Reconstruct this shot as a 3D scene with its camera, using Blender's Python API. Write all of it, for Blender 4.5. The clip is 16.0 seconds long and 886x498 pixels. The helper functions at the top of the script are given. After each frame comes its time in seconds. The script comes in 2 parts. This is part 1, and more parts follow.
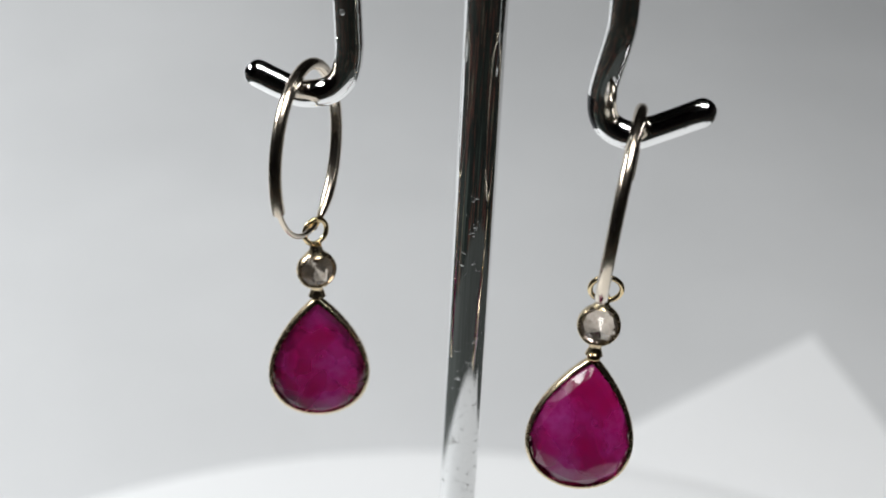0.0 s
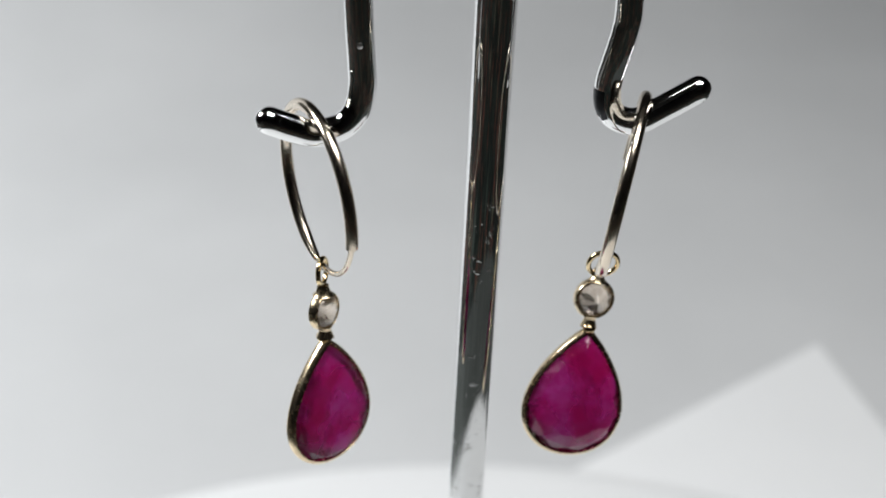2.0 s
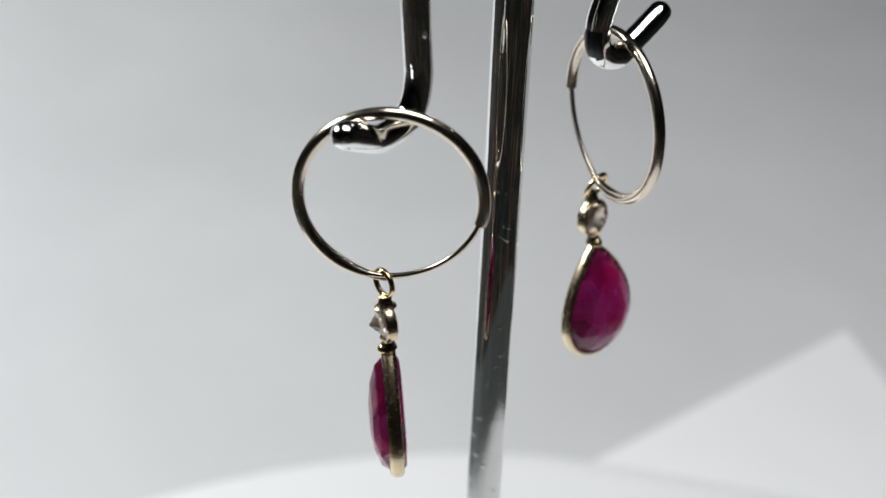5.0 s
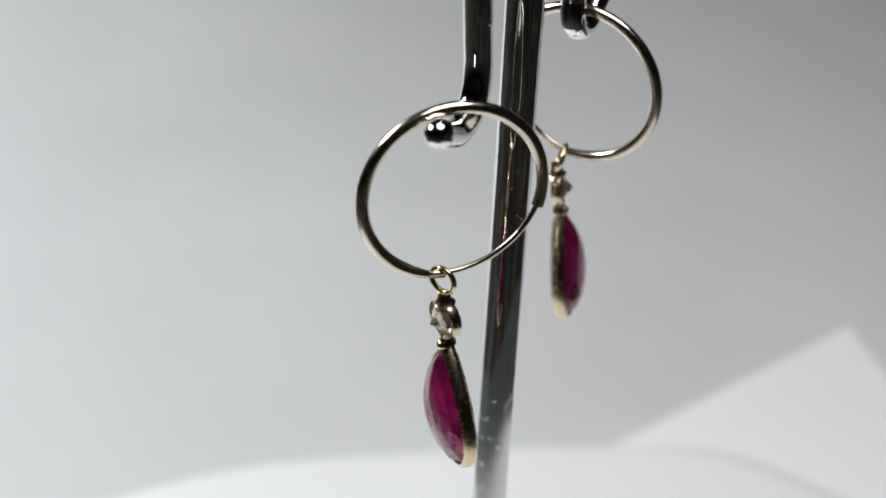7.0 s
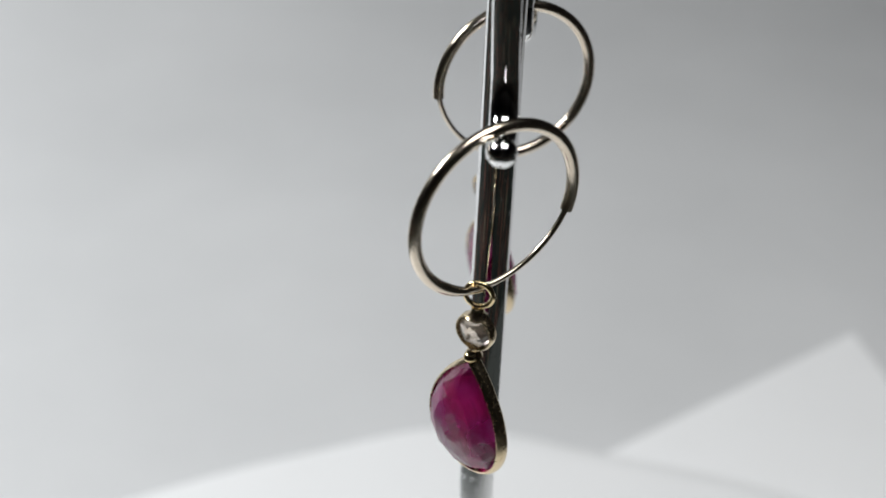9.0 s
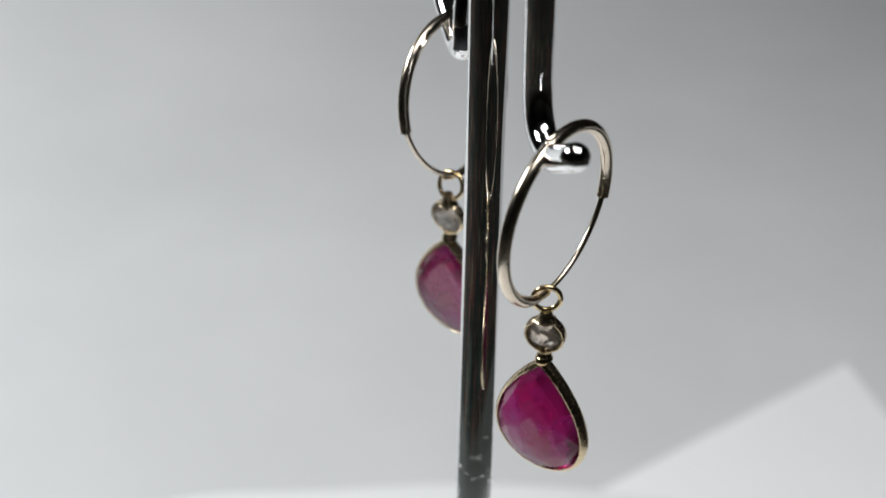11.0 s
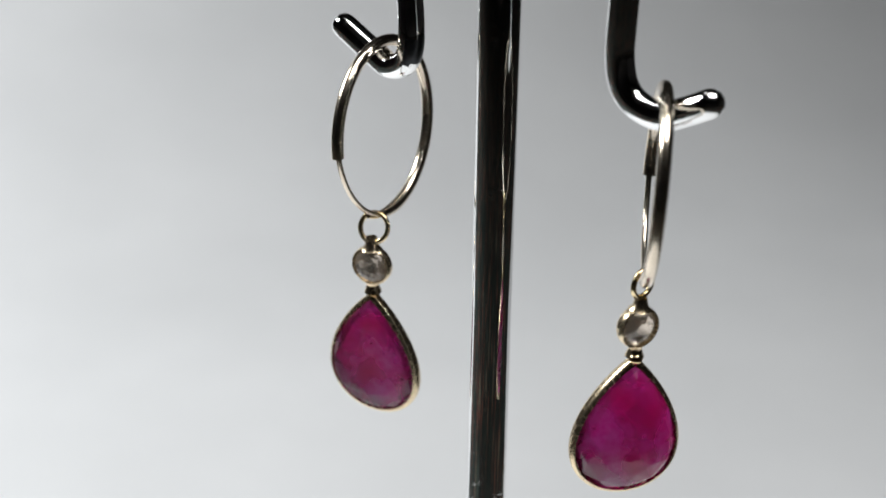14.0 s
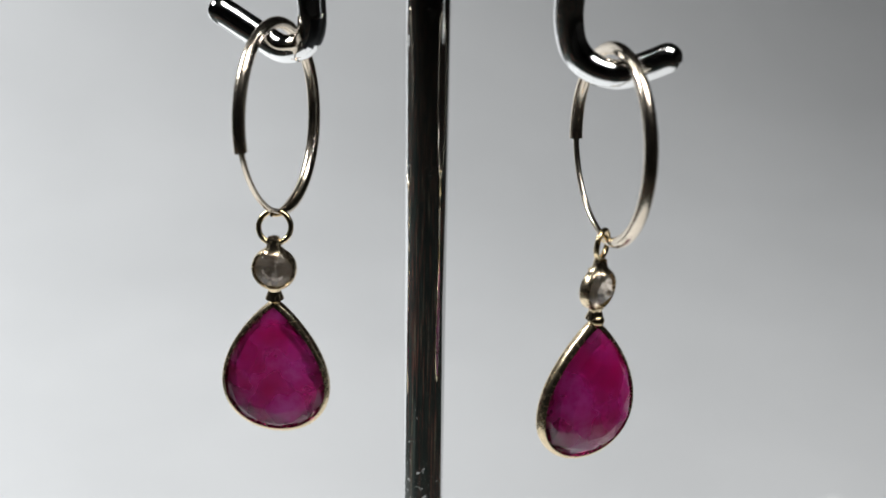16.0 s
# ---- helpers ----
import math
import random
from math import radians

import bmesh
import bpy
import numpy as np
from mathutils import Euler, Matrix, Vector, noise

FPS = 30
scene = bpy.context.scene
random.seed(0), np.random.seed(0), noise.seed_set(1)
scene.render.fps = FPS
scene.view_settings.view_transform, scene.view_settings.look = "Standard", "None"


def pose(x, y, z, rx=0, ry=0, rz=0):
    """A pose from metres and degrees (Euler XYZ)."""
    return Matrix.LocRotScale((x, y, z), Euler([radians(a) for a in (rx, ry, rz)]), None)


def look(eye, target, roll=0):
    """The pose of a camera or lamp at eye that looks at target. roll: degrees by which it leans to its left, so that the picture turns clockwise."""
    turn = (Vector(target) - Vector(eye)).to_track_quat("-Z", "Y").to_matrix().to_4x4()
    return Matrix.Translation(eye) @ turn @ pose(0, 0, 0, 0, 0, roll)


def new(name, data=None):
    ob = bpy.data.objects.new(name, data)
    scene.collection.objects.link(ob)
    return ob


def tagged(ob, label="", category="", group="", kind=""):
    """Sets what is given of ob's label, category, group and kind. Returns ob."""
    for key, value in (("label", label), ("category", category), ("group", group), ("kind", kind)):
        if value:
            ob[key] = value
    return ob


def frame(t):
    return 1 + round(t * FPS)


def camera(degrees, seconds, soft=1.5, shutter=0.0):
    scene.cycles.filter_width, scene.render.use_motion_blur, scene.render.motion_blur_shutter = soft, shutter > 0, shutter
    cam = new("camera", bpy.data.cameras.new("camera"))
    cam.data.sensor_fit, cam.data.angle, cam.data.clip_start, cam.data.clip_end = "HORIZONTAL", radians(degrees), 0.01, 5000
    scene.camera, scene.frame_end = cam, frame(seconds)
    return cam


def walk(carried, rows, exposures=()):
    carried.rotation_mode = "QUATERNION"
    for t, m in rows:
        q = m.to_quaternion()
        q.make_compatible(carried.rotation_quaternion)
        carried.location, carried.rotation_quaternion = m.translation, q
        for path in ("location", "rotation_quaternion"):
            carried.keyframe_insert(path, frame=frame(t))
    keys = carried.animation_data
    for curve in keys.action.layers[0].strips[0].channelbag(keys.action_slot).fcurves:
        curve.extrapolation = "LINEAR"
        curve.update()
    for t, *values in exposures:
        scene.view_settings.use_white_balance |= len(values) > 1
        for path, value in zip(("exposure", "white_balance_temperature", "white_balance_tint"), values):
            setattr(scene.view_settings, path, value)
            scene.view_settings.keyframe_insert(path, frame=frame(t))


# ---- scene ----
cam = camera(36.096, 16.0, soft=1.7)
cam.data.dof.use_dof = True
cam.data.dof.focus_distance = 0.112
cam.data.dof.aperture_fstop = 32
walk(cam, [
    (0, pose(-0.000846, -0.101306, 0.191456, 59.212, -0.522, -0.155)),
    (0.5, pose(-0.001241, -0.102247, 0.192160, 59.703, -0.385, -0.031)),
    (1, pose(-0.001295, -0.102863, 0.192683, 59.943, -0.031, -0.291)),
    (1.5, pose(-0.000779, -0.102996, 0.192836, 59.789, 0.047, -0.256)),
    (2, pose(-0.000497, -0.103636, 0.192754, 59.847, 0.294, -0.368)),
    (2.5, pose(-0.000514, -0.104048, 0.192536, 59.800, 0.460, -0.466)),
    (3, pose(-0.001165, -0.104080, 0.192023, 59.795, 0.395, 0.020)),
    (5.5, pose(0.000689, -0.102804, 0.191045, 59.376, 1.255, 0.458)),
    (6, pose(0.000174, -0.103703, 0.190715, 59.324, 1.220, 0.254)),
    (6.5, pose(-0.000358, -0.103957, 0.190705, 59.201, 0.884, 0.472)),
    (7, pose(-0.000773, -0.103869, 0.191199, 59.178, 0.663, 0.818)),
    (7.5, pose(-0.000715, -0.103323, 0.191777, 59.002, 0.457, 1.086)),
    (8, pose(-0.000099, -0.102878, 0.191992, 58.860, 0.306, 1.561)),
    (8.5, pose(0.000909, -0.101786, 0.192053, 58.904, 0.499, 1.417)),
    (9, pose(0.000559, -0.101646, 0.191866, 59.017, 0.134, 1.469)),
    (11.5, pose(-0.000618, -0.101028, 0.187690, 62.325, 0.794, 0.328)),
    (12, pose(-0.000500, -0.101851, 0.183154, 64.577, 0.631, 0.028)),
    (12.5, pose(-0.000866, -0.101853, 0.178217, 65.033, 0.009, -0.163)),
    (13, pose(-0.002122, -0.101375, 0.174416, 66.354, -0.927, 0.071)),
    (13.5, pose(-0.002182, -0.101071, 0.173313, 67.192, -1.333, 0.113)),
    (14, pose(-0.003339, -0.100622, 0.175023, 67.590, -1.185, 1.543)),
    (14.5, pose(-0.000969, -0.101194, 0.175513, 67.227, -1.237, 0.381)),
    (15, pose(-0.001578, -0.101455, 0.176812, 67.686, -1.117, 1.937)),
    (15.5, pose(-0.000103, -0.099937, 0.173929, 66.830, -1.909, 1.490)),
    (16, pose(-0.000071, -0.097595, 0.173859, 66.642, -2.412, 1.538)),
], exposures=[(0, -0.02), (3, -0.03), (5.5, -0.09), (9, -0.14), (11.5, -0.10), (12, 0.06), (12.5, 0.13), (13.5, 0.20), (14, 0.19), (15, 0.12), (16, 0.11)])

# ---- light: a dim room, an unseen lamp left of the card and an added fill over the stand ----
world = bpy.data.worlds.new("room_air")
world.use_nodes = True
world.node_tree.nodes["Background"].inputs[0].default_value = (0.50, 0.53, 0.58, 1)
world.node_tree.nodes["Background"].inputs[1].default_value = 0.05
scene.world = world


def area_lamp(name, eye, target, sx, sy, watts, colour):
    lamp = bpy.data.lights.new(name, "AREA")
    lamp.shape, lamp.size, lamp.size_y, lamp.energy, lamp.color = "RECTANGLE", sx, sy, watts, colour
    ob = new(name, lamp)
    ob.matrix_world = look(eye, target)
    return ob


area_lamp("left_lamp", (-0.64, 0.19, 0.616), (-0.457, 0.267, -0.10), 0.366, 0.274, 7.6, (0.97, 0.99, 1.0))
# unseen low fill, added to light the plate more than the far card
area_lamp("plate_fill_lamp", (0.16, -0.08, 0.78), (0.16, -0.04, -0.1), 0.46, 0.32, 3.6, (1.0, 0.99, 0.97))

# ---- materials ----
MM = 0.001


def material(name):
    m = bpy.data.materials.new(name)
    m.use_nodes = True
    nt = m.node_tree
    return m, nt, nt.nodes["Principled BSDF"]


def noise_node(nt, scale, detail=4.0, rough=0.55):
    co = nt.nodes.new("ShaderNodeTexCoord")
    n = nt.nodes.new("ShaderNodeTexNoise")
    n.inputs["Scale"].default_value, n.inputs["Detail"].default_value = scale, detail
    n.inputs["Roughness"].default_value = rough
    nt.links.new(co.outputs["Object"], n.inputs["Vector"])
    return n


def ramp(nt, src, lo, hi, c0, c1):
    r = nt.nodes.new("ShaderNodeValToRGB")
    r.color_ramp.elements[0].position, r.color_ramp.elements[1].position = lo, hi
    r.color_ramp.elements[0].color, r.color_ramp.elements[1].color = (*c0, 1), (*c1, 1)
    nt.links.new(src, r.inputs[0])
    return r


def bump(nt, bsdf, src, strength, dist):
    b = nt.nodes.new("ShaderNodeBump")
    b.inputs["Strength"].default_value, b.inputs["Distance"].default_value = strength, dist
    nt.links.new(src, b.inputs["Height"])
    nt.links.new(b.outputs[0], bsdf.inputs["Normal"])
    return b


def metal(name, c0, c1, rough0, rough1, scale, grain):
    m, nt, b = material(name)
    b.inputs["Metallic"].default_value = 1.0
    n = noise_node(nt, scale)
    nt.links.new(ramp(nt, n.outputs[0], 0.35, 0.7, c0, c1).outputs[0], b.inputs["Base Color"])
    f = noise_node(nt, scale * 9, 6.0, 0.65)
    nt.links.new(ramp(nt, f.outputs[0], 0.5, 0.72, (rough0,) * 3, (rough1,) * 3).outputs[0], b.inputs["Roughness"])
    bump(nt, b, f.outputs[0], grain, 0.00003)
    return m


# near-black metal for the dark reflection painted on the right hook
DARK_REFLECTION = metal("dark_reflection", (0.035, 0.037, 0.040), (0.06, 0.062, 0.066), 0.30, 0.45, 700, 0.2)
SPOT = metal("dull_pale_metal", (0.62, 0.63, 0.63), (0.74, 0.74, 0.74), 0.40, 0.55, 900, 0.3)
PALE_GOLD = metal("pale_gold", (0.73, 0.64, 0.52), (0.83, 0.74, 0.62), 0.17, 0.28, 400, 0.16)
GOLD = metal("yellow_gold", (0.70, 0.57, 0.37), (0.83, 0.69, 0.48), 0.23, 0.34, 300, 0.10)
RING_GOLD = metal("bright_yellow_gold", (0.84, 0.65, 0.35), (0.93, 0.76, 0.47), 0.14, 0.24, 300, 0.08)


def post_material(name, tint, gloss, dull, low, wavy):
    """Chrome with long scratches, dust specks and pitted patches, duller and pitted below the height low."""
    m, nt, b = material(name)
    b.inputs["Metallic"].default_value = 1.0
    b.inputs["Base Color"].default_value = (tint * 0.99, tint, tint, 1)
    co = nt.nodes.new("ShaderNodeTexCoord")
    mp = nt.nodes.new("ShaderNodeMapping")
    mp.inputs["Scale"].default_value = (1, 1, 0.03)
    nt.links.new(co.outputs["Object"], mp.inputs[0])
    n = nt.nodes.new("ShaderNodeTexNoise")
    n.inputs["Scale"].default_value, n.inputs["Detail"].default_value = 900, 8
    nt.links.new(mp.outputs[0], n.inputs["Vector"])
    spots = noise_node(nt, 1100, 3.0, 0.7)
    zones = noise_node(nt, 90, 2.0)
    pit = nt.nodes.new("ShaderNodeMath")
    pit.operation = "MULTIPLY"
    nt.links.new(ramp(nt, spots.outputs[0], 0.61, 0.68, (0, 0, 0), (1, 1, 1)).outputs[0], pit.inputs[0])
    part_z = nt.nodes.new("ShaderNodeSeparateXYZ")
    nt.links.new(co.outputs["Object"], part_z.inputs[0])
    foot_zone = nt.nodes.new("ShaderNodeMapRange")
    for k, v in ((1, low + 0.007), (2, low + 0.016), (3, 1.7), (4, 0.0)):
        foot_zone.inputs[k].default_value = v
    nt.links.new(part_z.outputs[2], foot_zone.inputs[0])
    most = nt.nodes.new("ShaderNodeMath")
    most.operation = "MAXIMUM"
    nt.links.new(foot_zone.outputs[0], most.inputs[0])
    nt.links.new(ramp(nt, zones.outputs[0], 0.52, 0.68, (0.2, 0.2, 0.2), (0.9, 0.9, 0.9)).outputs[0], most.inputs[1])
    nt.links.new(most.outputs[0], pit.inputs[1])
    mix = nt.nodes.new("ShaderNodeMath")
    mix.operation = "MULTIPLY_ADD"
    mix.inputs[1].default_value = 0.42
    nt.links.new(n.outputs[0], mix.inputs[0])
    swell = noise_node(nt, 420, 2.0, 0.4)
    both = nt.nodes.new("ShaderNodeMath")
    both.operation = "MULTIPLY_ADD"
    both.inputs[1].default_value = wavy
    nt.links.new(swell.outputs[0], both.inputs[0])
    nt.links.new(pit.outputs[0], both.inputs[2])
    nt.links.new(both.outputs[0], mix.inputs[2])
    bump(nt, b, mix.outputs[0], 0.28, 0.00006)
    worn = nt.nodes.new("ShaderNodeMapRange")
    for k, v in ((1, low), (2, low + 0.018), (3, dull), (4, gloss)):
        worn.inputs[k].default_value = v
    nt.links.new(part_z.outputs[2], worn.inputs[0])
    top = nt.nodes.new("ShaderNodeMath")
    top.operation = "MAXIMUM"
    nt.links.new(worn.outputs[0], top.inputs[0])
    nt.links.new(ramp(nt, pit.outputs[0], 0.0, 1.0, (0.03,) * 3, (0.30,) * 3).outputs[0], top.inputs[1])
    nt.links.new(top.outputs[0], b.inputs["Roughness"])
    return m


def ruby_material():
    """Cloudy ruby: red with purple zones, silky inclusions and shallow surface pits."""
    m, nt, b = material("cloudy_ruby")
    zones = noise_node(nt, 230, 3.0, 0.5)
    silk = noise_node(nt, 1500, 6.0, 0.7)
    mixed = nt.nodes.new("ShaderNodeMath")
    mixed.operation = "MULTIPLY_ADD"
    mixed.inputs[1].default_value = 0.35
    nt.links.new(silk.outputs[0], mixed.inputs[0])
    nt.links.new(zones.outputs[0], mixed.inputs[2])
    r = ramp(nt, mixed.outputs[0], 0.56, 0.80, (0.33, 0.004, 0.078), (0.44, 0.046, 0.28))
    e = r.color_ramp.elements.new(0.68)
    e.color = (0.375, 0.015, 0.165, 1)
    nt.links.new(r.outputs[0], b.inputs["Base Color"])
    b.inputs["IOR"].default_value = 1.52
    cloud = ramp(nt, zones.outputs[0], 0.35, 0.65, (0.20,) * 3, (0.36,) * 3)
    nt.links.new(cloud.outputs[0], b.inputs["Roughness"])
    b.inputs["Transmission Weight"].default_value = 0.80
    b.inputs["Coat Weight"].default_value = 0.18
    b.inputs["Coat Roughness"].default_value = 0.06
    b.inputs["Coat IOR"].default_value = 1.6
    pits = noise_node(nt, 2300, 4.0, 0.7)
    pitted = ramp(nt, pits.outputs[0], 0.52, 0.66, (0, 0, 0), (1, 1, 1))
    bump(nt, b, pitted.outputs[0], 0.10, 0.00003)
    return m


def glass_material():
    m, nt, b = material("clear_white_stone")
    n = noise_node(nt, 1400, 4.0, 0.7)
    nt.links.new(ramp(nt, n.outputs[0], 0.50, 0.70, (0.90, 0.80, 0.70), (0.58, 0.49, 0.41)).outputs[0], b.inputs["Base Color"])
    b.inputs["IOR"].default_value = 1.75
    b.inputs["Roughness"].default_value = 0.05
    b.inputs["Transmission Weight"].default_value = 0.84
    return m


def matte(name, c0, c1, scale, rough, grain, dist):
    m, nt, b = material(name)
    n = noise_node(nt, scale, 5.0)
    nt.links.new(ramp(nt, n.outputs[0], 0.3, 0.72, c0, c1).outputs[0], b.inputs["Base Color"])
    b.inputs["Roughness"].default_value = rough
    f = noise_node(nt, scale * 60, 3.0)
    bump(nt, b, f.outputs[0], grain, dist)
    return m


RUBY, CLEAR = ruby_material(), glass_material()
POST, WIRE = post_material("worn_chrome", 0.80, 0.035, 0.20, 0.100, 0.0), post_material("wavy_chrome", 0.90, 0.045, 0.045, 0.0, 1.4)
BACKING = matte("grey_white_card", (0.63, 0.64, 0.65), (0.69, 0.70, 0.71), 9, 0.7, 0.05, 0.0001)
PAPER = matte("white_paper", (0.90, 0.91, 0.92), (0.93, 0.94, 0.95), 14, 0.8, 0.05, 0.0001)


def table_material():
    """Dark mottled surface; brown and olive tones are added for the chrome to reflect."""
    m, nt, b = material("dark_mottled_top")
    n = noise_node(nt, 11, 4.0, 0.55)
    r = ramp(nt, n.outputs[0], 0.30, 0.72, (0.040, 0.052, 0.046), (0.05, 0.06, 0.055))
    for at, c in ((0.36, (0.030, 0.042, 0.036)), (0.41, (0.004, 0.005, 0.005)), (0.46, (0.005, 0.007, 0.006)), (0.49, (0.026, 0.040, 0.033)), (0.515, (0.005, 0.007, 0.006)),
                  (0.565, (0.005, 0.006, 0.006)), (0.58, (0.13, 0.050, 0.036)), (0.61, (0.11, 0.042, 0.032)), (0.625, (0.006, 0.007, 0.007)), (0.66, (0.13, 0.145, 0.10))):
        e = r.color_ramp.elements.new(at)
        e.color = (*c, 1)
    nt.links.new(r.outputs[0], b.inputs["Base Color"])
    b.inputs["Roughness"].default_value = 0.75
    b.inputs["Specular IOR Level"].default_value = 0.25
    f = noise_node(nt, 240, 4.0)
    bump(nt, b, f.outputs[0], 0.1, 0.0003)
    return m


TABLE = table_material()
REFLECTED_GREY = matte("reflected_grey", (0.040, 0.045, 0.042), (0.080, 0.088, 0.083), 28, 0.9, 0.3, 0.0004)
PLASTIC = matte("white_plastic", (0.91, 0.92, 0.93), (0.93, 0.94, 0.95), 20, 0.38, 0.05, 0.0001)
WALL = matte("painted_wall", (0.10, 0.095, 0.09), (0.14, 0.13, 0.122), 3, 0.9, 0.2, 0.001)
CEILING = matte("painted_ceiling", (0.40, 0.40, 0.39), (0.46, 0.46, 0.45), 3, 0.9, 0.2, 0.001)


# ---- mesh helpers (all lengths in mm) ----
def finish(name, bm, mat, smooth=True):
    bmesh.ops.scale(bm, vec=(MM, MM, MM), verts=bm.verts)
    bmesh.ops.recalc_face_normals(bm, faces=bm.faces)
    for e in bm.edges:
        if len(e.link_faces) == 2 and e.calc_face_angle(0) > 0.7:
            e.smooth = False
    me = bpy.data.meshes.new(name)
    bm.to_mesh(me)
    bm.free()
    me.materials.append(mat)
    for p in me.polygons:
        p.use_smooth = smooth
    return new(name, me)


def part(name, bm, mat, parent, label="", smooth=True):
    ob = finish(name, bm, mat, smooth)
    ob.parent = parent
    return tagged(ob, label)


def spline(points, steps):
    """Catmull-Rom line through the points."""
    p = [Vector(q) for q in points]
    p = [2 * p[0] - p[1]] + p + [2 * p[-1] - p[-2]]
    out = []
    for i in range(1, len(p) - 2):
        for s in range(steps):
            t = s / steps
            a, b, c, d = p[i - 1], p[i], p[i + 1], p[i + 2]
            out.append(0.5 * ((2 * b) + (c - a) * t + (2 * a - 5 * b + 4 * c - d) * t * t + (3 * b - a - 3 * c + d) * t ** 3))
    return out + [p[-2]]


def sweep(bm, line, radius, segs=20, round_end=False, closed=False, flat=1.0):
    """A tube along a line; radius is a number or one per point."""
    n = len(line)
    rad = [radius] * n if isinstance(radius, (int, float)) else list(radius)
    line = list(line)
    if round_end:
        d = (line[-1] - line[-2]).normalized()
        r, end = rad[-1], line[-1]
        for a in (20, 40, 58, 74, 86):
            line.append(end + d * r * math.sin(radians(a)))
            rad.append(r * math.cos(radians(a)))
        n = len(line)
    rings, side = [], None
    for i in range(n):
        if closed:
            d = line[(i + 1) % n] - line[i - 1]
        else:
            d = line[min(i + 1, n - 1)] - line[max(i - 1, 0)]
        d.normalize()
        if side is None:
            side = d.orthogonal().normalized()
        side = (side - d * side.dot(d)).normalized()
        up = d.cross(side)
        rings.append([bm.verts.new(line[i] + (side * math.cos(2 * math.pi * k / segs) + up * math.sin(2 * math.pi * k / segs) * flat) * rad[i]) for k in range(segs)])
    for i in range(n if closed else n - 1):
        a, b = rings[i], rings[(i + 1) % n]
        for k in range(segs):
            bm.faces.new((a[k], a[(k + 1) % segs], b[(k + 1) % segs], b[k]))
    if not closed:
        bm.faces.new(rings[0][::-1])
        bm.faces.new(rings[-1])
    return bm


def lathe(bm, profile, segs=48):
    """A closed solid of revolution about z from (r, z) pairs that start and end on the axis."""
    rings = [[bm.verts.new((r * math.cos(2 * math.pi * k / segs), r * math.sin(2 * math.pi * k / segs), z)) for k in range(segs)] for r, z in profile if r > 1e-6]
    for a, b in zip(rings, rings[1:]):
        for k in range(segs):
            bm.faces.new((a[k], a[(k + 1) % segs], b[(k + 1) % segs], b[k]))
    bm.faces.new(rings[0][::-1])
    bm.faces.new(rings[-1])
    return bm


def slab(bm, x0, x1, y0, y1, z0, z1):
    m = Matrix.Translation(((x0 + x1) / 2, (y0 + y1) / 2, (z0 + z1) / 2)) @ Matrix.Diagonal((x1 - x0, y1 - y0, z1 - z0, 1))
    bmesh.ops.create_cube(bm, size=1, matrix=m)
    return bm


# ---- the setting ----
TOP = -100.0   # height of the table top
table = finish("ground", slab(bmesh.new(), -2400, 2400, -2400, 2400, TOP - 30, TOP), TABLE, False)
tagged(table, "dark mottled table top with brown and olive patches added for chrome reflections", "table", kind="structure")
for name, box in (("wall_north", (-2500, 2500, 2400, 2500, TOP - 30, 2600)), ("wall_south", (-2500, 2500, -2500, -2400, TOP - 30, 2600)),
                  ("wall_west", (-2500, -2400, -2400, 2400, TOP - 30, 2600)), ("wall_east", (2400, 2500, -2400, 2400, TOP - 30, 2600))):
    tagged(finish(name, slab(bmesh.new(), *box), WALL, False), "dark grey-brown painted wall of the room", "wall", kind="structure")
tagged(finish("ceiling", slab(bmesh.new(), -2500, 2500, -2500, 2500, 2600, 2660), CEILING, False), "plain grey painted ceiling", "ceiling", kind="structure")


# unseen disc, added to give the lower post a grey reflection
grey_disc = lathe(bmesh.new(), ((338, TOP + 0.02), (339, TOP + 0.10), (339, TOP + 0.30), (338, TOP + 0.40)), 96)
tagged(finish("reflected_disc", grey_disc, REFLECTED_GREY), "round dark grey disc under the stand, added for the post to reflect", "mat")


def sheet_of(name, corners, n, curl, mat, label, bend=None):
    """A thin sheet over four corners, with a faint wave; bend: where it starts to curve up, a little askew, and the radius."""
    bm = bmesh.new()
    c = [Vector((*q, 0)) for q in corners]
    grid = []
    for i in range(n + 1):
        row = []
        for j in range(n + 1):
            u, v = i / n, j / n
            p = (c[0] * (1 - u) + c[1] * u) * (1 - v) + (c[3] * (1 - u) + c[2] * u) * v
            p.z = TOP + 0.8 + curl * (0.5 + 0.5 * math.sin(4.1 * u + 2.3 * v))
            if bend and p.y - 0.6 * p.x > bend[0]:
                a = (p.y - 0.6 * p.x - bend[0]) / bend[1]
                p.y, p.z = p.y + bend[1] * (math.sin(a) - a), p.z + bend[1] * (1 - math.cos(a))
            row.append((bm.verts.new(p), bm.verts.new(p - Vector((0, 0, 0.3)))))
        grid.append(row)
    for i in range(n):
        for j in range(n):
            for s in (0, 1):
                bm.faces.new((grid[i][j][s], grid[i + 1][j][s], grid[i + 1][j + 1][s], grid[i][j + 1][s]))
    rim = [grid[i][0] for i in range(n)] + [grid[n][j] for j in range(n)] + [grid[n - i][n] for i in range(n)] + [grid[0][n - j] for j in range(n)]
    for a, d in zip(rim, rim[1:] + rim[:1]):
        bm.faces.new((a[0], d[0], d[1], a[1]))
    return tagged(finish(name, bm, mat), label, "paper")


tagged(sheet_of("backdrop", ((-503, 207), (503, 204), (670, 1196), (-670, 1196)), 48, 0.5, BACKING, "large matt white backing card curving up behind the stand", (520, 520)), category="backdrop", kind="structure")
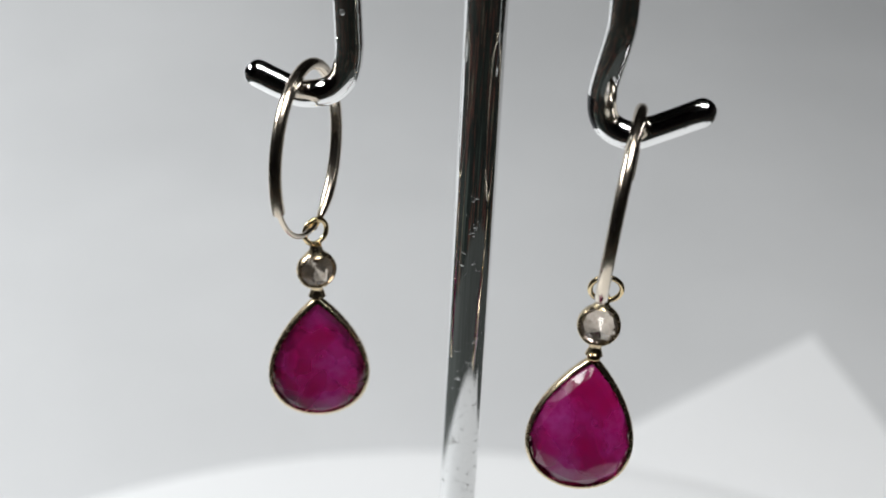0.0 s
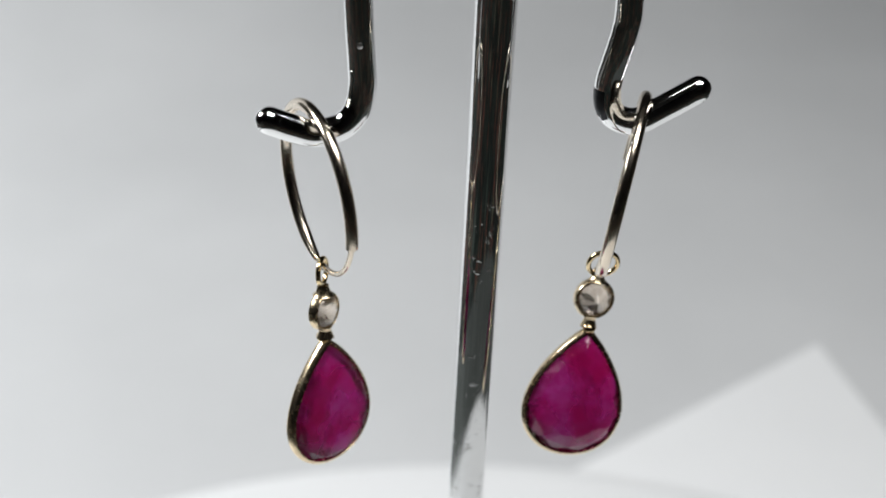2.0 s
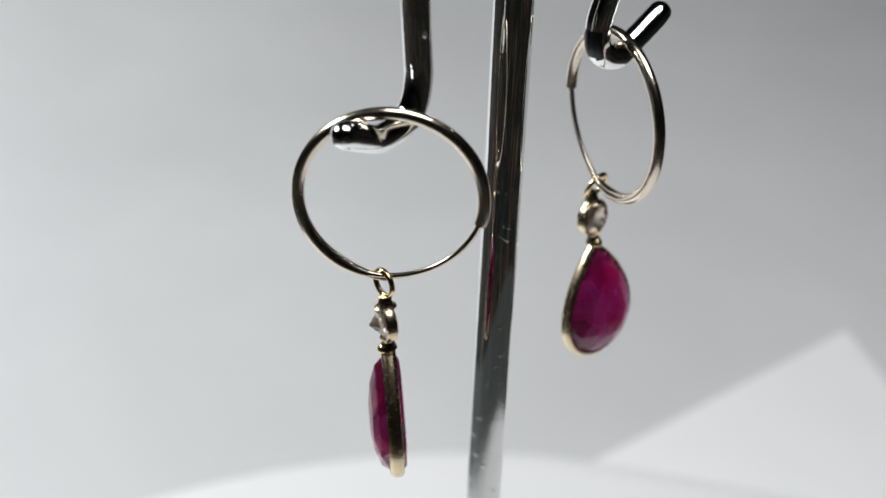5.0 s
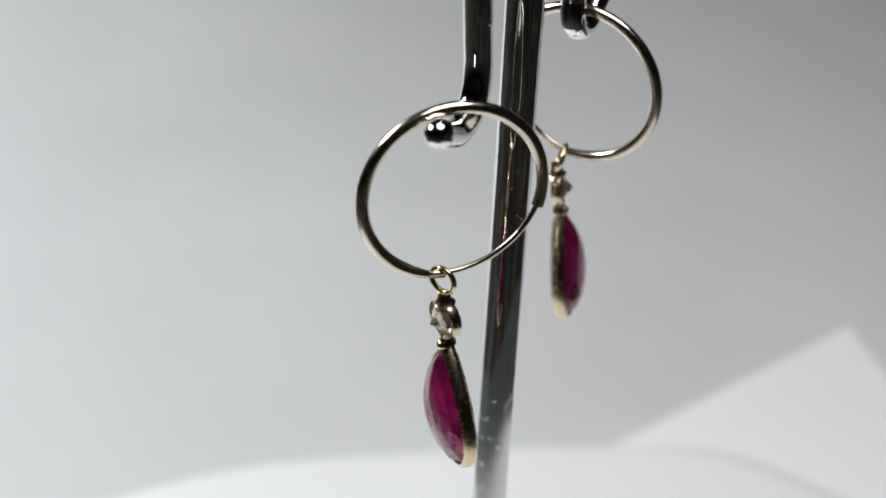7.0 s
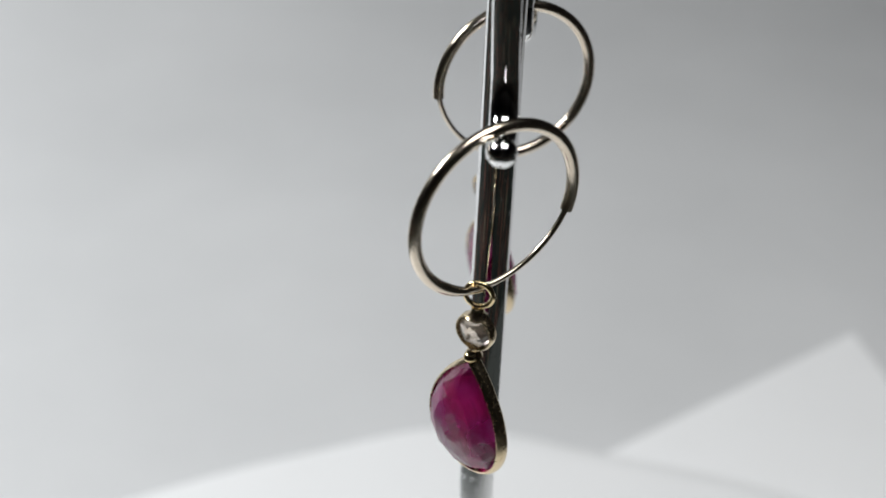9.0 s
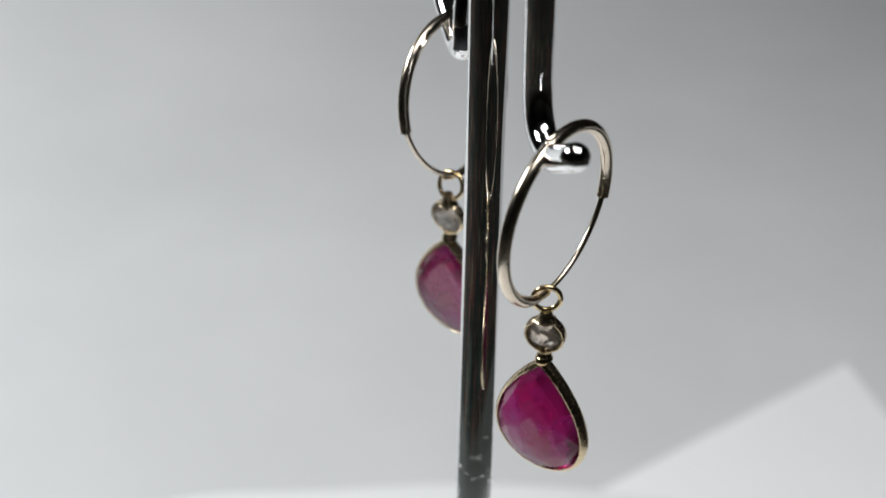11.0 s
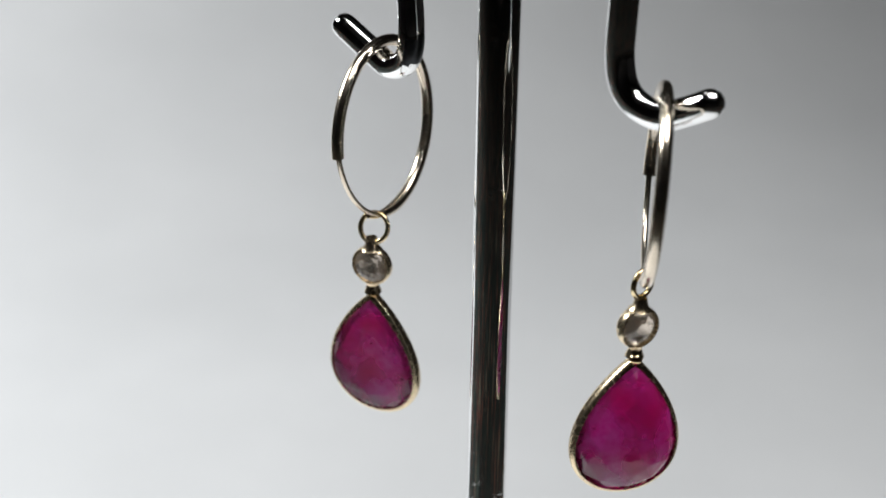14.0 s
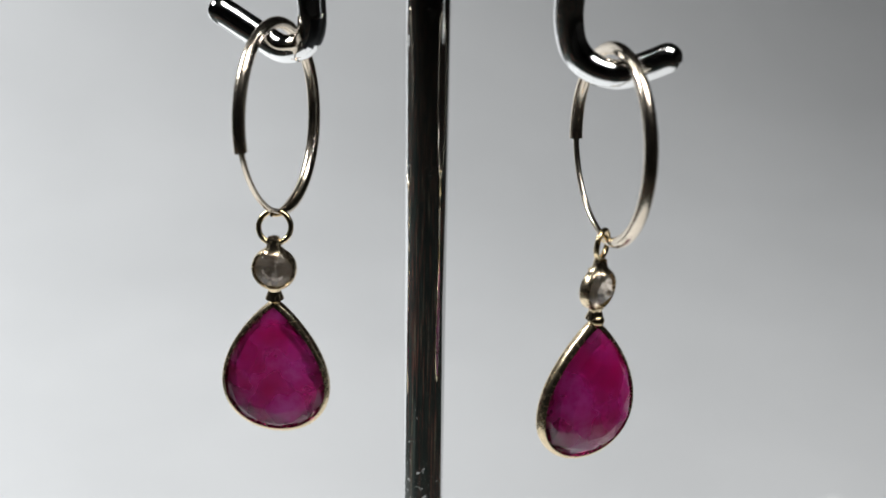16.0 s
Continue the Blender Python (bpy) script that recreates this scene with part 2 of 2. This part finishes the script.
loose = sheet_of("paper_sheet", ((142.9, 323.5), (-38.1, 189.0), (-12.2, 53.4), (169.8, 189.0)), 8, 0.3, PAPER, "loose white paper piece lying on the card")
loose.location.z = 1.0 * MM


# ---- the display stand: foot, post and two hooks, turning together ----
def display_stand():
    stand = tagged(new("display_stand"), "polished chrome jewellery stand with two hooks on a white foot", "stand")
    top = -82.0
    # a wide plate on a low drum; its rim bulges a little at one side
    bm = bmesh.new()
    rings = []
    for r, z in ((0.30, TOP), (0.305, TOP + 1), (0.305, top - 9), (0.97, top - 8.5), (0.992, top - 7), (1.0, top - 4.5), (0.996, top - 2), (0.985, top - 0.8), (0.96, top - 0.3), (0.5, top - 0.1), (0.01, top)):
        ring = []
        for k in range(180):
            a = 2 * math.pi * k / 180
            off = (math.degrees(a) - 26 + 180) % 360 - 180
            swell = 9.5 * math.exp(-(off / 8) ** 2) - 3.5 * math.exp(-((off - 25) / 9) ** 2)
            rr = r * 237 + (swell if r > 0.9 else 0)
            ring.append(bm.verts.new((rr * math.cos(a), rr * math.sin(a), z)))
        rings.append(ring)
    for a, b in zip(rings, rings[1:]):
        for k in range(180):
            bm.faces.new((a[k], a[(k + 1) % 180], b[(k + 1) % 180], b[k]))
    bm.faces.new(rings[0][::-1])
    bm.faces.new(rings[-1])
    part("foot", bm, PLASTIC, stand, "wide round white plastic turning foot")
    bm = bmesh.new()
    z0, z1 = top - 0.5, 192.0
    sweep(bm, [Vector((0.8498 + 0.0478 * (z - 80), 0.3061 + -0.0229 * (z - 80), z)) for z in np.linspace(z0, z1, 24)], 1.68, 48)
    part("post", bm, POST, stand, "straight polished chrome post with fine scratches")
    px, py = 0.8498 + 0.0478 * 105, 0.3061 + -0.0229 * 105
    left = [(px - 1.2, py - 0.8, 186), (-3.4, -4.0, 186.6), (-5.1, -5.2, 184.5), (-5.6, -5.5, 180), (-5.56, -5.55, 168), (-5.54, -5.54, 156), (-5.48, -5.5, 152), (-5.5, -5.52, 149.9),
            (-6.0, -5.68, 147.9), (-7.2, -6.1, 146.65), (-9.2, -6.8, 146.2), (-10.9, -7.6, 146.9), (-12.43, -8.35, 147.75)]
    right = [(px + 1.2, py + 0.2, 186), (8, 0.9, 186.6), (13.7, 1.0, 185), (14.7, 1.0, 181), (14.75, 0.95, 168), (14.7, 0.92, 156.0), (14.5, 0.9, 153.5), (13.95, 0.95, 151.2), (13.4, 1.12, 148.9),
             (13.45, 1.2, 147.0), (14.2, 1.4, 145.8), (15.8, 1.85, 145.35), (17.6, 2.45, 146.2), (20.6, 3.46, 147.85)]
    for line in (left, right):
        bm = bmesh.new()
        sweep(bm, spline(line, 6), 1.13, 28, round_end=True)
        hook = part("hook", bm, WIRE, stand, "bent chrome wire hook with a rounded tip")
        if line is right:
            # a dull dark patch painted as a reflection, outside of the lower bend
            hook.data.materials.append(DARK_REFLECTION)
            at, way = Vector((13.2, 1.15, 147.2)), Vector((-0.9, -0.1, -0.42))
            for p in hook.data.polygons:
                c = p.center / MM
                if abs(c.z - at.z) < 1.25 and (c - at).length < 1.9 and p.normal.dot(way) > 0.30:
                    p.material_index = 1
    bm = bmesh.new()
    bmesh.ops.create_icosphere(bm, subdivisions=2, radius=0.32, matrix=Matrix.Translation((-5.34, -6.50, 153.8)) @ Matrix.Diagonal((1.0, 0.6, 1.2, 1)))
    part("chip", bm, SPOT, stand, "tiny pale chip in the chrome")
    return stand


stand = display_stand()


# ---- the earrings ----
def drop_outline(n, width, height):
    """A pear outline, its point at the top: (x, z) pairs."""
    pts = []
    for k in range(n):
        a = 2 * math.pi * k / n
        pts.append((math.sin(a) * abs(math.sin(a / 2)) ** 0.8, -(1 - math.cos(a)) / 2 * height))
    m = max(x for x, z in pts)
    return [(x / m * width / 2, z) for x, z in pts]


def faceted(bm, rings, flip=False):
    """Joins rings of equal count by triangles, each ring turned by half a step, and closes both ends."""
    vs = [[bm.verts.new(p) for p in ring] for ring in rings]
    for q, (a, b) in enumerate(zip(vs, vs[1:])):
        n = len(a)
        for k in range(n):
            l = (k + 1) % n
            if q % 2 == 0:
                bm.faces.new((a[k], a[l], b[k])), bm.faces.new((a[l], b[l], b[k]))
            else:
                bm.faces.new((a[k], a[l], b[l])), bm.faces.new((a[k], b[l], b[k]))
    bm.faces.new(vs[0]), bm.faces.new(vs[-1])
    return bm


def earring(radius, tube, ring_at, hang, width, height, stone, ring_r, turn, lean=0, drop=0):
    """radius of the hoop; tube: start and end angle of the thick part, clockwise from the top; ring_at: the angle of the
    pendant's ring; hang: from hoop to the drop's point."""
    thing = tagged(new("earring"), "gold hoop earring with a pear-shaped ruby drop", "earring", group="pair of earrings")
    a0, a1 = radians(tube[0]), radians(tube[1])

    def on(a, r):
        return Vector((r * math.sin(a), 0, r * math.cos(a)))

    bm = bmesh.new()
    n = 84
    line = [on(a0 + (a1 - a0) * k / n, radius) for k in range(n + 1)]
    ends = [0.52] * (n + 1)
    thin_first = tube[2]
    for k in range(7):
        i = k if thin_first else n - k
        ends[i] = 0.30 + 0.22 * (k / 6) ** 0.7
    sweep(bm, line, ends, 18)
    part("hoop", bm, PALE_GOLD, thing, "thick pale gold tube bent into a hoop")
    # the thin wire that closes the hoop, a little flatter than the circle
    bm = bmesh.new()
    b0, b1 = a1, a0 + 2 * math.pi
    b0, b1 = b0 - radians(6), b1 + radians(6)
    m = 30
    line = [on(b0 + (b1 - b0) * k / m, radius * (1 - 0.045 * math.sin(math.pi * k / m))) for k in range(m + 1)]
    sweep(bm, line, 0.24, 12)
    part("ear_wire", bm, PALE_GOLD, thing, "thin gold wire closing the hoop")
    # flattened clasp between the tube's end and the ring
    bm = bmesh.new()
    e0 = a0 if thin_first else a1
    e1 = radians(ring_at)
    for r in (radius - 0.16, radius + 0.16):
        sweep(bm, [on(e0 + (e1 - e0) * k / 6 * 1.25, r) for k in range(-1, 7)], 0.17, 10)
    part("clasp", bm, RING_GOLD, thing, "tiny flattened gold clasp")
    # pendant: the drop's setting carries the ruby, bead, small stone and ring
    bm = bmesh.new()
    out = drop_outline(64, width, height)
    cz = -0.58 * height
    loops = []
    for s, y in ((1.0, -0.16), (0.990, -0.34), (0.968, -0.50), (0.940, -0.62), (0.920, -0.62), (0.908, -0.50), (0.905, 0.46), (0.922, 0.58), (0.945, 0.58), (0.972, 0.48), (0.992, 0.34), (1.0, 0.16)):
        loops.append([bm.verts.new((x * s, y, -hang + cz + (z - cz) * s)) for x, z in out])
    for i in range(len(loops)):
        a, b = loops[i], loops[(i + 1) % len(loops)]
        for k in range(64):
            bm.faces.new((a[k], a[(k + 1) % 64], b[(k + 1) % 64], b[k]))
    pendant = part("pendant", bm, GOLD, thing, "gold band setting round the ruby")
    bm = bmesh.new()
    rows = []
    base = drop_outline(24, width, height)
    # flat back, girdle, a band of crown facets, then broad facets up to a small table
    for q, (s, y) in enumerate(((0.62, 0.94), (0.83, 0.82), (0.912, 0.46), (0.912, -0.48), (0.770, -1.28), (0.54, -1.78), (0.26, -2.02))):
        rows.append([(base[(2 * k + q % 2) % 24][0] * s, y, -hang + cz + (base[(2 * k + q % 2) % 24][1] - cz) * s) for k in range(12)])
    faceted(bm, rows)
    part("ruby", bm, RUBY, pendant, "cloudy purple-red faceted ruby", smooth=False)
    bm = bmesh.new()
    bmesh.ops.create_uvsphere(bm, u_segments=20, v_segments=12, radius=0.60, matrix=Matrix.Translation((0, -0.34, -hang - 0.05)) @ Matrix.Diagonal((1, 1, 0.85, 1)))
    part("bead", bm, RING_GOLD, pendant)
    sr, sz = stone
    bm = bmesh.new()
    loops = []
    for r, y in ((1.0, -0.20), (0.985, -0.36), (0.94, -0.47), (0.885, -0.47), (0.87, -0.36), (0.87, 0.36), (0.90, 0.46), (0.96, 0.44), (1.0, 0.28)):
        loops.append([bm.verts.new((sr * r * math.sin(2 * math.pi * k / 40), y, sz + sr * r * math.cos(2 * math.pi * k / 40))) for k in range(40)])
    for i in range(len(loops)):
        a, b = loops[i], loops[(i + 1) % len(loops)]
        for k in range(40):
            bm.faces.new((a[k], a[(k + 1) % 40], b[(k + 1) % 40], b[k]))
    sweep(bm, [Vector((0, 0, z)) for z in (sz + sr - 0.25, sz + sr + 0.05, 0.46 - 2 * ring_r - 0.1)], (0.95, 0.62, 0.50), 14)
    sweep(bm, [Vector((0, 0, z)) for z in (-hang, sz - sr - 0.1, sz - sr + 0.25)], (0.78, 0.52, 0.66), 14)
    setting = part("stone_setting", bm, GOLD, pendant, "small round gold setting")
    setting.rotation_euler.z = radians(turn[0])
    bm = bmesh.new()
    rows = []
    for q, (s, y) in enumerate(((0.03, -1.50), (0.52, -0.72), (0.90, -0.20), (0.90, 0.24), (0.76, 0.52), (0.50, 0.70))):
        rows.append([(sr * s * math.sin(2 * math.pi * (k + 0.5 * (q % 2)) / 10), y, sz + sr * s * math.cos(2 * math.pi * (k + 0.5 * (q % 2)) / 10)) for k in range(10)])
    faceted(bm, rows)
    gem = part("clear_stone", bm, CLEAR, pendant, "small clear faceted stone", smooth=False)
    gem.rotation_euler.z = radians(turn[0])
    rr = ring_r
    rz = 0.46 - 2 * rr
    bm = bmesh.new()
    sweep(bm, [Vector((rr * math.sin(2 * math.pi * k / 40), 0, rz + rr + rr * math.cos(2 * math.pi * k / 40))) for k in range(40)], 0.23, 12, closed=True)
    ring = part("jump_ring", bm, RING_GOLD, pendant, "small gold ring")
    ring.matrix_basis = Matrix.Translation((0, 0, (rz - drop) * MM)) @ Matrix.Rotation(radians(turn[1]), 4, "Z") @ Matrix.Rotation(radians(lean), 4, "X") @ Matrix.Translation((0, 0, -rz * MM))
    a = radians(ring_at)
    pendant.matrix_basis = Matrix.Translation(on(a, radius * 0.985) * MM)
    return thing, pendant


first, first_pendant = earring(7.33, (194.4, 465.3, True), 185.4, 6.89, 9.11, 12.33, (1.76, -4.34), 1.13, (15, 33))
second, second_pendant = earring(7.63, (-95.4, 192.0, False), 201.0, 7.72, 9.34, 12.56, (1.86, -5.02), 1.32, (4, 4), 25, 0.6)


# ---- what moves ----
def motions():
    walk(stand, [
        (0, pose(0.000000, 0.000000, 0.000000, 0.000, 0.000, -31.272)),
        (0.5, pose(0.000000, 0.000000, 0.000000, 0.000, 0.000, -26.067)),
        (1, pose(0.000000, 0.000000, 0.000000, 0.000, 0.000, -21.097)),
        (1.5, pose(0.000000, 0.000000, 0.000000, 0.000, 0.000, -16.117)),
        (2, pose(0.000000, 0.000000, 0.000000, 0.000, 0.000, -11.072)),
        (2.5, pose(0.000000, 0.000000, 0.000000, 0.000, 0.000, -5.757)),
        (3, pose(0.000000, 0.000000, 0.000000, 0.000, 0.000, -0.100)),
        (5.5, pose(0.000000, 0.000000, 0.000000, 0.000, 0.000, 27.912)),
        (6, pose(0.000000, 0.000000, 0.000000, 0.000, 0.000, 33.531)),
        (6.5, pose(0.000000, 0.000000, 0.000000, 0.000, 0.000, 39.349)),
        (7, pose(0.000000, 0.000000, 0.000000, 0.000, 0.000, 45.172)),
        (7.5, pose(0.000000, 0.000000, 0.000000, 0.000, 0.000, 50.434)),
        (8, pose(0.000000, 0.000000, 0.000000, 0.000, 0.000, 55.785)),
        (8.5, pose(0.000000, 0.000000, 0.000000, 0.000, 0.000, 60.712)),
        (9, pose(0.000000, 0.000000, 0.000000, 0.000, 0.000, 65.590)),
        (11.5, pose(0.000000, 0.000000, 0.000000, 0.000, 0.000, 91.909)),
        (12, pose(0.000000, 0.000000, 0.000000, 0.000, 0.000, 98.159)),
        (12.5, pose(0.000000, 0.000000, 0.000000, 0.000, 0.000, 105.244)),
        (13, pose(0.000000, 0.000000, 0.000000, 0.000, 0.000, 112.499)),
        (13.5, pose(0.000000, 0.000000, 0.000000, 0.000, 0.000, 118.896)),
        (14, pose(0.000000, 0.000000, 0.000000, 0.000, 0.000, 123.980)),
        (14.5, pose(0.000000, 0.000000, 0.000000, 0.000, 0.000, 128.569)),
        (15, pose(0.000000, 0.000000, 0.000000, 0.000, 0.000, 133.659)),
        (15.5, pose(0.000000, 0.000000, 0.000000, 0.000, 0.000, 140.727)),
        (16, pose(0.000000, 0.000000, 0.000000, 0.000, 0.000, 148.026)),
    ])
    walk(first, [
        (0, pose(-0.011330, -0.000529, 0.140615, 1.197, -0.126, -105.022)),
        (0.5, pose(-0.011393, -0.001533, 0.140571, -0.180, -4.707, -96.958)),
        (1, pose(-0.011827, -0.002449, 0.140777, -9.979, -4.602, -86.865)),
        (1.5, pose(-0.011233, -0.003540, 0.140698, -2.904, -1.163, -75.424)),
        (2, pose(-0.010455, -0.004475, 0.140709, 1.213, -2.314, -64.649)),
        (2.5, pose(-0.010689, -0.005497, 0.140851, -4.272, 1.811, -53.863)),
        (3, pose(-0.009748, -0.006468, 0.140870, -0.025, 4.561, -43.269)),
        (5.5, pose(-0.004824, -0.010169, 0.140897, 0.759, 1.444, 3.452)),
        (6, pose(-0.004356, -0.010614, 0.140997, 4.020, 6.769, 9.692)),
        (6.5, pose(-0.003149, -0.011080, 0.140939, 1.500, 4.712, 13.991)),
        (7, pose(-0.001854, -0.011349, 0.140981, 1.143, 2.309, 18.308)),
        (7.5, pose(-0.001017, -0.011464, 0.141041, 5.949, 4.055, 21.200)),
        (8, pose(0.000263, -0.011570, 0.140979, 4.011, 2.391, 25.634)),
        (8.5, pose(0.001392, -0.011553, 0.140895, 2.900, 1.409, 30.881)),
        (9, pose(0.002162, -0.011037, 0.140935, 5.900, 1.876, 34.687)),
        (11.5, pose(0.007614, -0.006749, 0.139891, 4.568, -5.254, 59.152)),
        (12, pose(0.008079, -0.007096, 0.140684, 5.510, -2.925, 64.880)),
        (12.5, pose(0.008841, -0.007643, 0.140923, 4.390, -4.322, 71.405)),
        (13, pose(0.009930, -0.006724, 0.140904, 0.599, -4.667, 77.332)),
        (13.5, pose(0.010168, -0.005508, 0.140912, 1.993, -1.788, 79.786)),
        (14, pose(0.010607, -0.004365, 0.141026, 2.004, -1.714, 85.286)),
        (14.5, pose(0.010991, -0.003424, 0.141041, 0.298, -1.496, 90.960)),
        (15, pose(0.010886, -0.002295, 0.141157, 0.535, -2.964, 97.234)),
        (15.5, pose(0.011327, -0.001169, 0.141006, 2.022, -0.933, 101.193)),
        (16, pose(0.011402, 0.000146, 0.140848, 1.264, -1.224, 106.664)),
    ])
    walk(first_pendant, [
        (0, pose(-0.000678, -0.000000, -0.007189, 3.837, -1.922, -69.629)),
        (0.5, pose(-0.000678, -0.000000, -0.007189, 4.439, -1.469, -70.491)),
        (1, pose(-0.000678, 0.000000, -0.007189, 5.383, -0.266, -72.923)),
        (1.5, pose(-0.000678, 0.000000, -0.007189, -0.049, -0.959, -74.449)),
        (2, pose(-0.000678, -0.000000, -0.007189, 2.942, -5.373, -71.759)),
        (2.5, pose(-0.000678, 0.000000, -0.007189, 1.090, -7.600, -72.913)),
        (3, pose(-0.000678, 0.000000, -0.007189, 2.326, -6.544, -75.865)),
        (5.5, pose(-0.000678, -0.000000, -0.007189, 3.232, -1.389, -81.566)),
        (6, pose(-0.000678, 0.000000, -0.007189, 4.645, 0.094, -84.566)),
        (6.5, pose(-0.000678, 0.000000, -0.007189, 3.997, 1.550, -85.694)),
        (7, pose(-0.000678, -0.000000, -0.007189, 5.569, -0.138, -87.036)),
        (7.5, pose(-0.000678, -0.000000, -0.007189, 5.845, 0.927, -86.820)),
        (8, pose(-0.000678, 0.000000, -0.007189, 4.902, 0.921, -85.657)),
        (8.5, pose(-0.000678, -0.000000, -0.007189, 5.321, -1.495, -86.857)),
        (9, pose(-0.000678, 0.000000, -0.007189, 1.900, -0.273, -81.652)),
        (11.5, pose(-0.000678, 0.000000, -0.007189, 0.205, -1.330, -88.539)),
        (12, pose(-0.000678, 0.000000, -0.007189, 0.038, -0.530, -81.461)),
        (12.5, pose(-0.000678, -0.000000, -0.007189, -1.474, -1.260, -77.966)),
        (13, pose(-0.000678, 0.000000, -0.007189, -4.276, 0.849, -76.520)),
        (13.5, pose(-0.000678, -0.000000, -0.007189, -4.586, 3.026, -72.842)),
        (14, pose(-0.000678, -0.000000, -0.007189, -1.729, 0.449, -73.559)),
        (14.5, pose(-0.000678, -0.000000, -0.007189, -1.903, 0.926, -75.986)),
        (15, pose(-0.000678, -0.000000, -0.007189, 2.272, 1.807, -76.933)),
        (15.5, pose(-0.000678, -0.000000, -0.007189, -2.958, 1.460, -76.129)),
        (16, pose(-0.000678, 0.000000, -0.007189, -3.691, 1.197, -76.698)),
    ])
    walk(second, [
        (0, pose(0.014021, -0.007029, 0.139493, -5.858, -6.366, -102.318)),
        (0.5, pose(0.014419, -0.005672, 0.139568, -8.307, -8.233, -107.353)),
        (1, pose(0.015524, -0.004212, 0.139941, -4.624, 1.110, -109.427)),
        (1.5, pose(0.015612, -0.003002, 0.139620, -4.316, -2.342, -108.402)),
        (2, pose(0.015138, -0.001530, 0.139591, -9.586, -4.876, -101.711)),
        (2.5, pose(0.016016, -0.000033, 0.139847, -0.825, 3.269, -99.404)),
        (3, pose(0.015726, 0.001528, 0.139659, -4.361, -2.938, -87.674)),
        (5.5, pose(0.013046, 0.009169, 0.139518, -1.318, 4.349, -58.595)),
        (6, pose(0.012007, 0.010301, 0.139242, -2.746, 1.285, -49.196)),
        (6.5, pose(0.010408, 0.011560, 0.139293, -1.363, 6.324, -41.490)),
        (7, pose(0.009632, 0.012668, 0.139536, 4.136, -1.121, -28.141)),
        (7.5, pose(0.008254, 0.013521, 0.139480, -0.894, -2.938, -17.146)),
        (8, pose(0.006520, 0.014464, 0.139743, 3.445, 3.738, -13.080)),
        (8.5, pose(0.005996, 0.015086, 0.139780, 5.395, -6.079, -1.782)),
        (9, pose(0.004178, 0.016036, 0.139598, 2.675, 2.139, 21.331)),
        (11.5, pose(-0.002682, 0.017512, 0.139715, -7.686, -2.101, 54.111)),
        (12, pose(-0.004521, 0.016963, 0.139547, 1.119, 2.046, 48.629)),
        (12.5, pose(-0.006356, 0.015162, 0.139972, 0.669, 0.925, 54.856)),
        (13, pose(-0.008017, 0.014178, 0.139852, -4.938, -0.228, 55.931)),
        (13.5, pose(-0.010272, 0.013028, 0.139604, -3.975, 4.626, 57.852)),
        (14, pose(-0.010693, 0.012244, 0.139642, -2.362, 1.205, 63.179)),
        (14.5, pose(-0.011554, 0.011368, 0.139522, -7.705, 2.052, 64.584)),
        (15, pose(-0.012831, 0.010383, 0.139796, 3.138, 1.728, 68.692)),
        (15.5, pose(-0.013828, 0.008551, 0.139640, -4.706, 0.637, 71.824)),
        (16, pose(-0.014661, 0.006712, 0.139580, -5.838, 2.279, 75.192)),
    ])
    walk(second_pendant, [
        (0, pose(-0.002697, 0.000000, -0.007014, -8.206, -1.195, 95.464)),
        (0.5, pose(-0.002651, -0.000070, -0.007031, -9.771, -0.732, 103.455)),
        (1, pose(-0.002697, 0.000000, -0.007014, -5.124, -3.785, 111.703)),
        (1.5, pose(-0.002666, -0.000125, -0.007025, -10.411, -1.532, 113.677)),
        (2, pose(-0.002564, -0.000208, -0.007061, -11.898, 0.514, 106.754)),
        (2.5, pose(-0.002687, -0.000162, -0.007016, -6.790, -0.479, 111.224)),
        (3, pose(-0.002697, 0.000000, -0.007014, -8.428, -1.678, 105.417)),
        (5.5, pose(-0.002697, -0.000000, -0.007014, -7.571, -2.536, 108.416)),
        (6, pose(-0.002697, 0.000000, -0.007014, -7.249, 2.293, 107.263)),
        (6.5, pose(-0.002697, 0.000000, -0.007014, -2.483, 7.117, 117.613)),
        (7, pose(-0.002697, -0.000000, -0.007014, -2.695, -2.178, 106.180)),
        (7.5, pose(-0.002697, 0.000000, -0.007014, 0.710, -2.588, 98.530)),
        (8, pose(-0.002697, 0.000000, -0.007014, -2.691, -2.869, 99.588)),
        (8.5, pose(-0.002697, 0.000000, -0.007014, -0.403, -0.528, 91.287)),
        (9, pose(-0.002697, 0.000000, -0.007014, -9.302, -4.913, 95.795)),
        (11.5, pose(-0.002697, 0.000000, -0.007014, -7.356, -14.084, 86.046)),
        (12, pose(-0.002697, 0.000000, -0.007014, -8.208, -8.658, 97.090)),
        (12.5, pose(-0.002697, -0.000000, -0.007014, -6.443, -2.278, 89.736)),
        (13, pose(-0.002697, -0.000000, -0.007014, -5.073, -2.963, 94.938)),
        (13.5, pose(-0.002697, 0.000000, -0.007014, -7.365, -10.375, 97.556)),
        (14, pose(-0.002697, 0.000000, -0.007014, -6.406, -3.711, 90.312)),
        (14.5, pose(-0.002697, 0.000000, -0.007014, -7.073, -8.191, 94.554)),
        (15, pose(-0.002697, -0.000000, -0.007014, -7.951, -3.505, 91.015)),
        (15.5, pose(-0.002697, 0.000000, -0.007014, -4.064, -5.160, 94.839)),
        (16, pose(-0.002697, 0.000000, -0.007014, -3.626, -5.060, 98.851)),
    ])


motions()
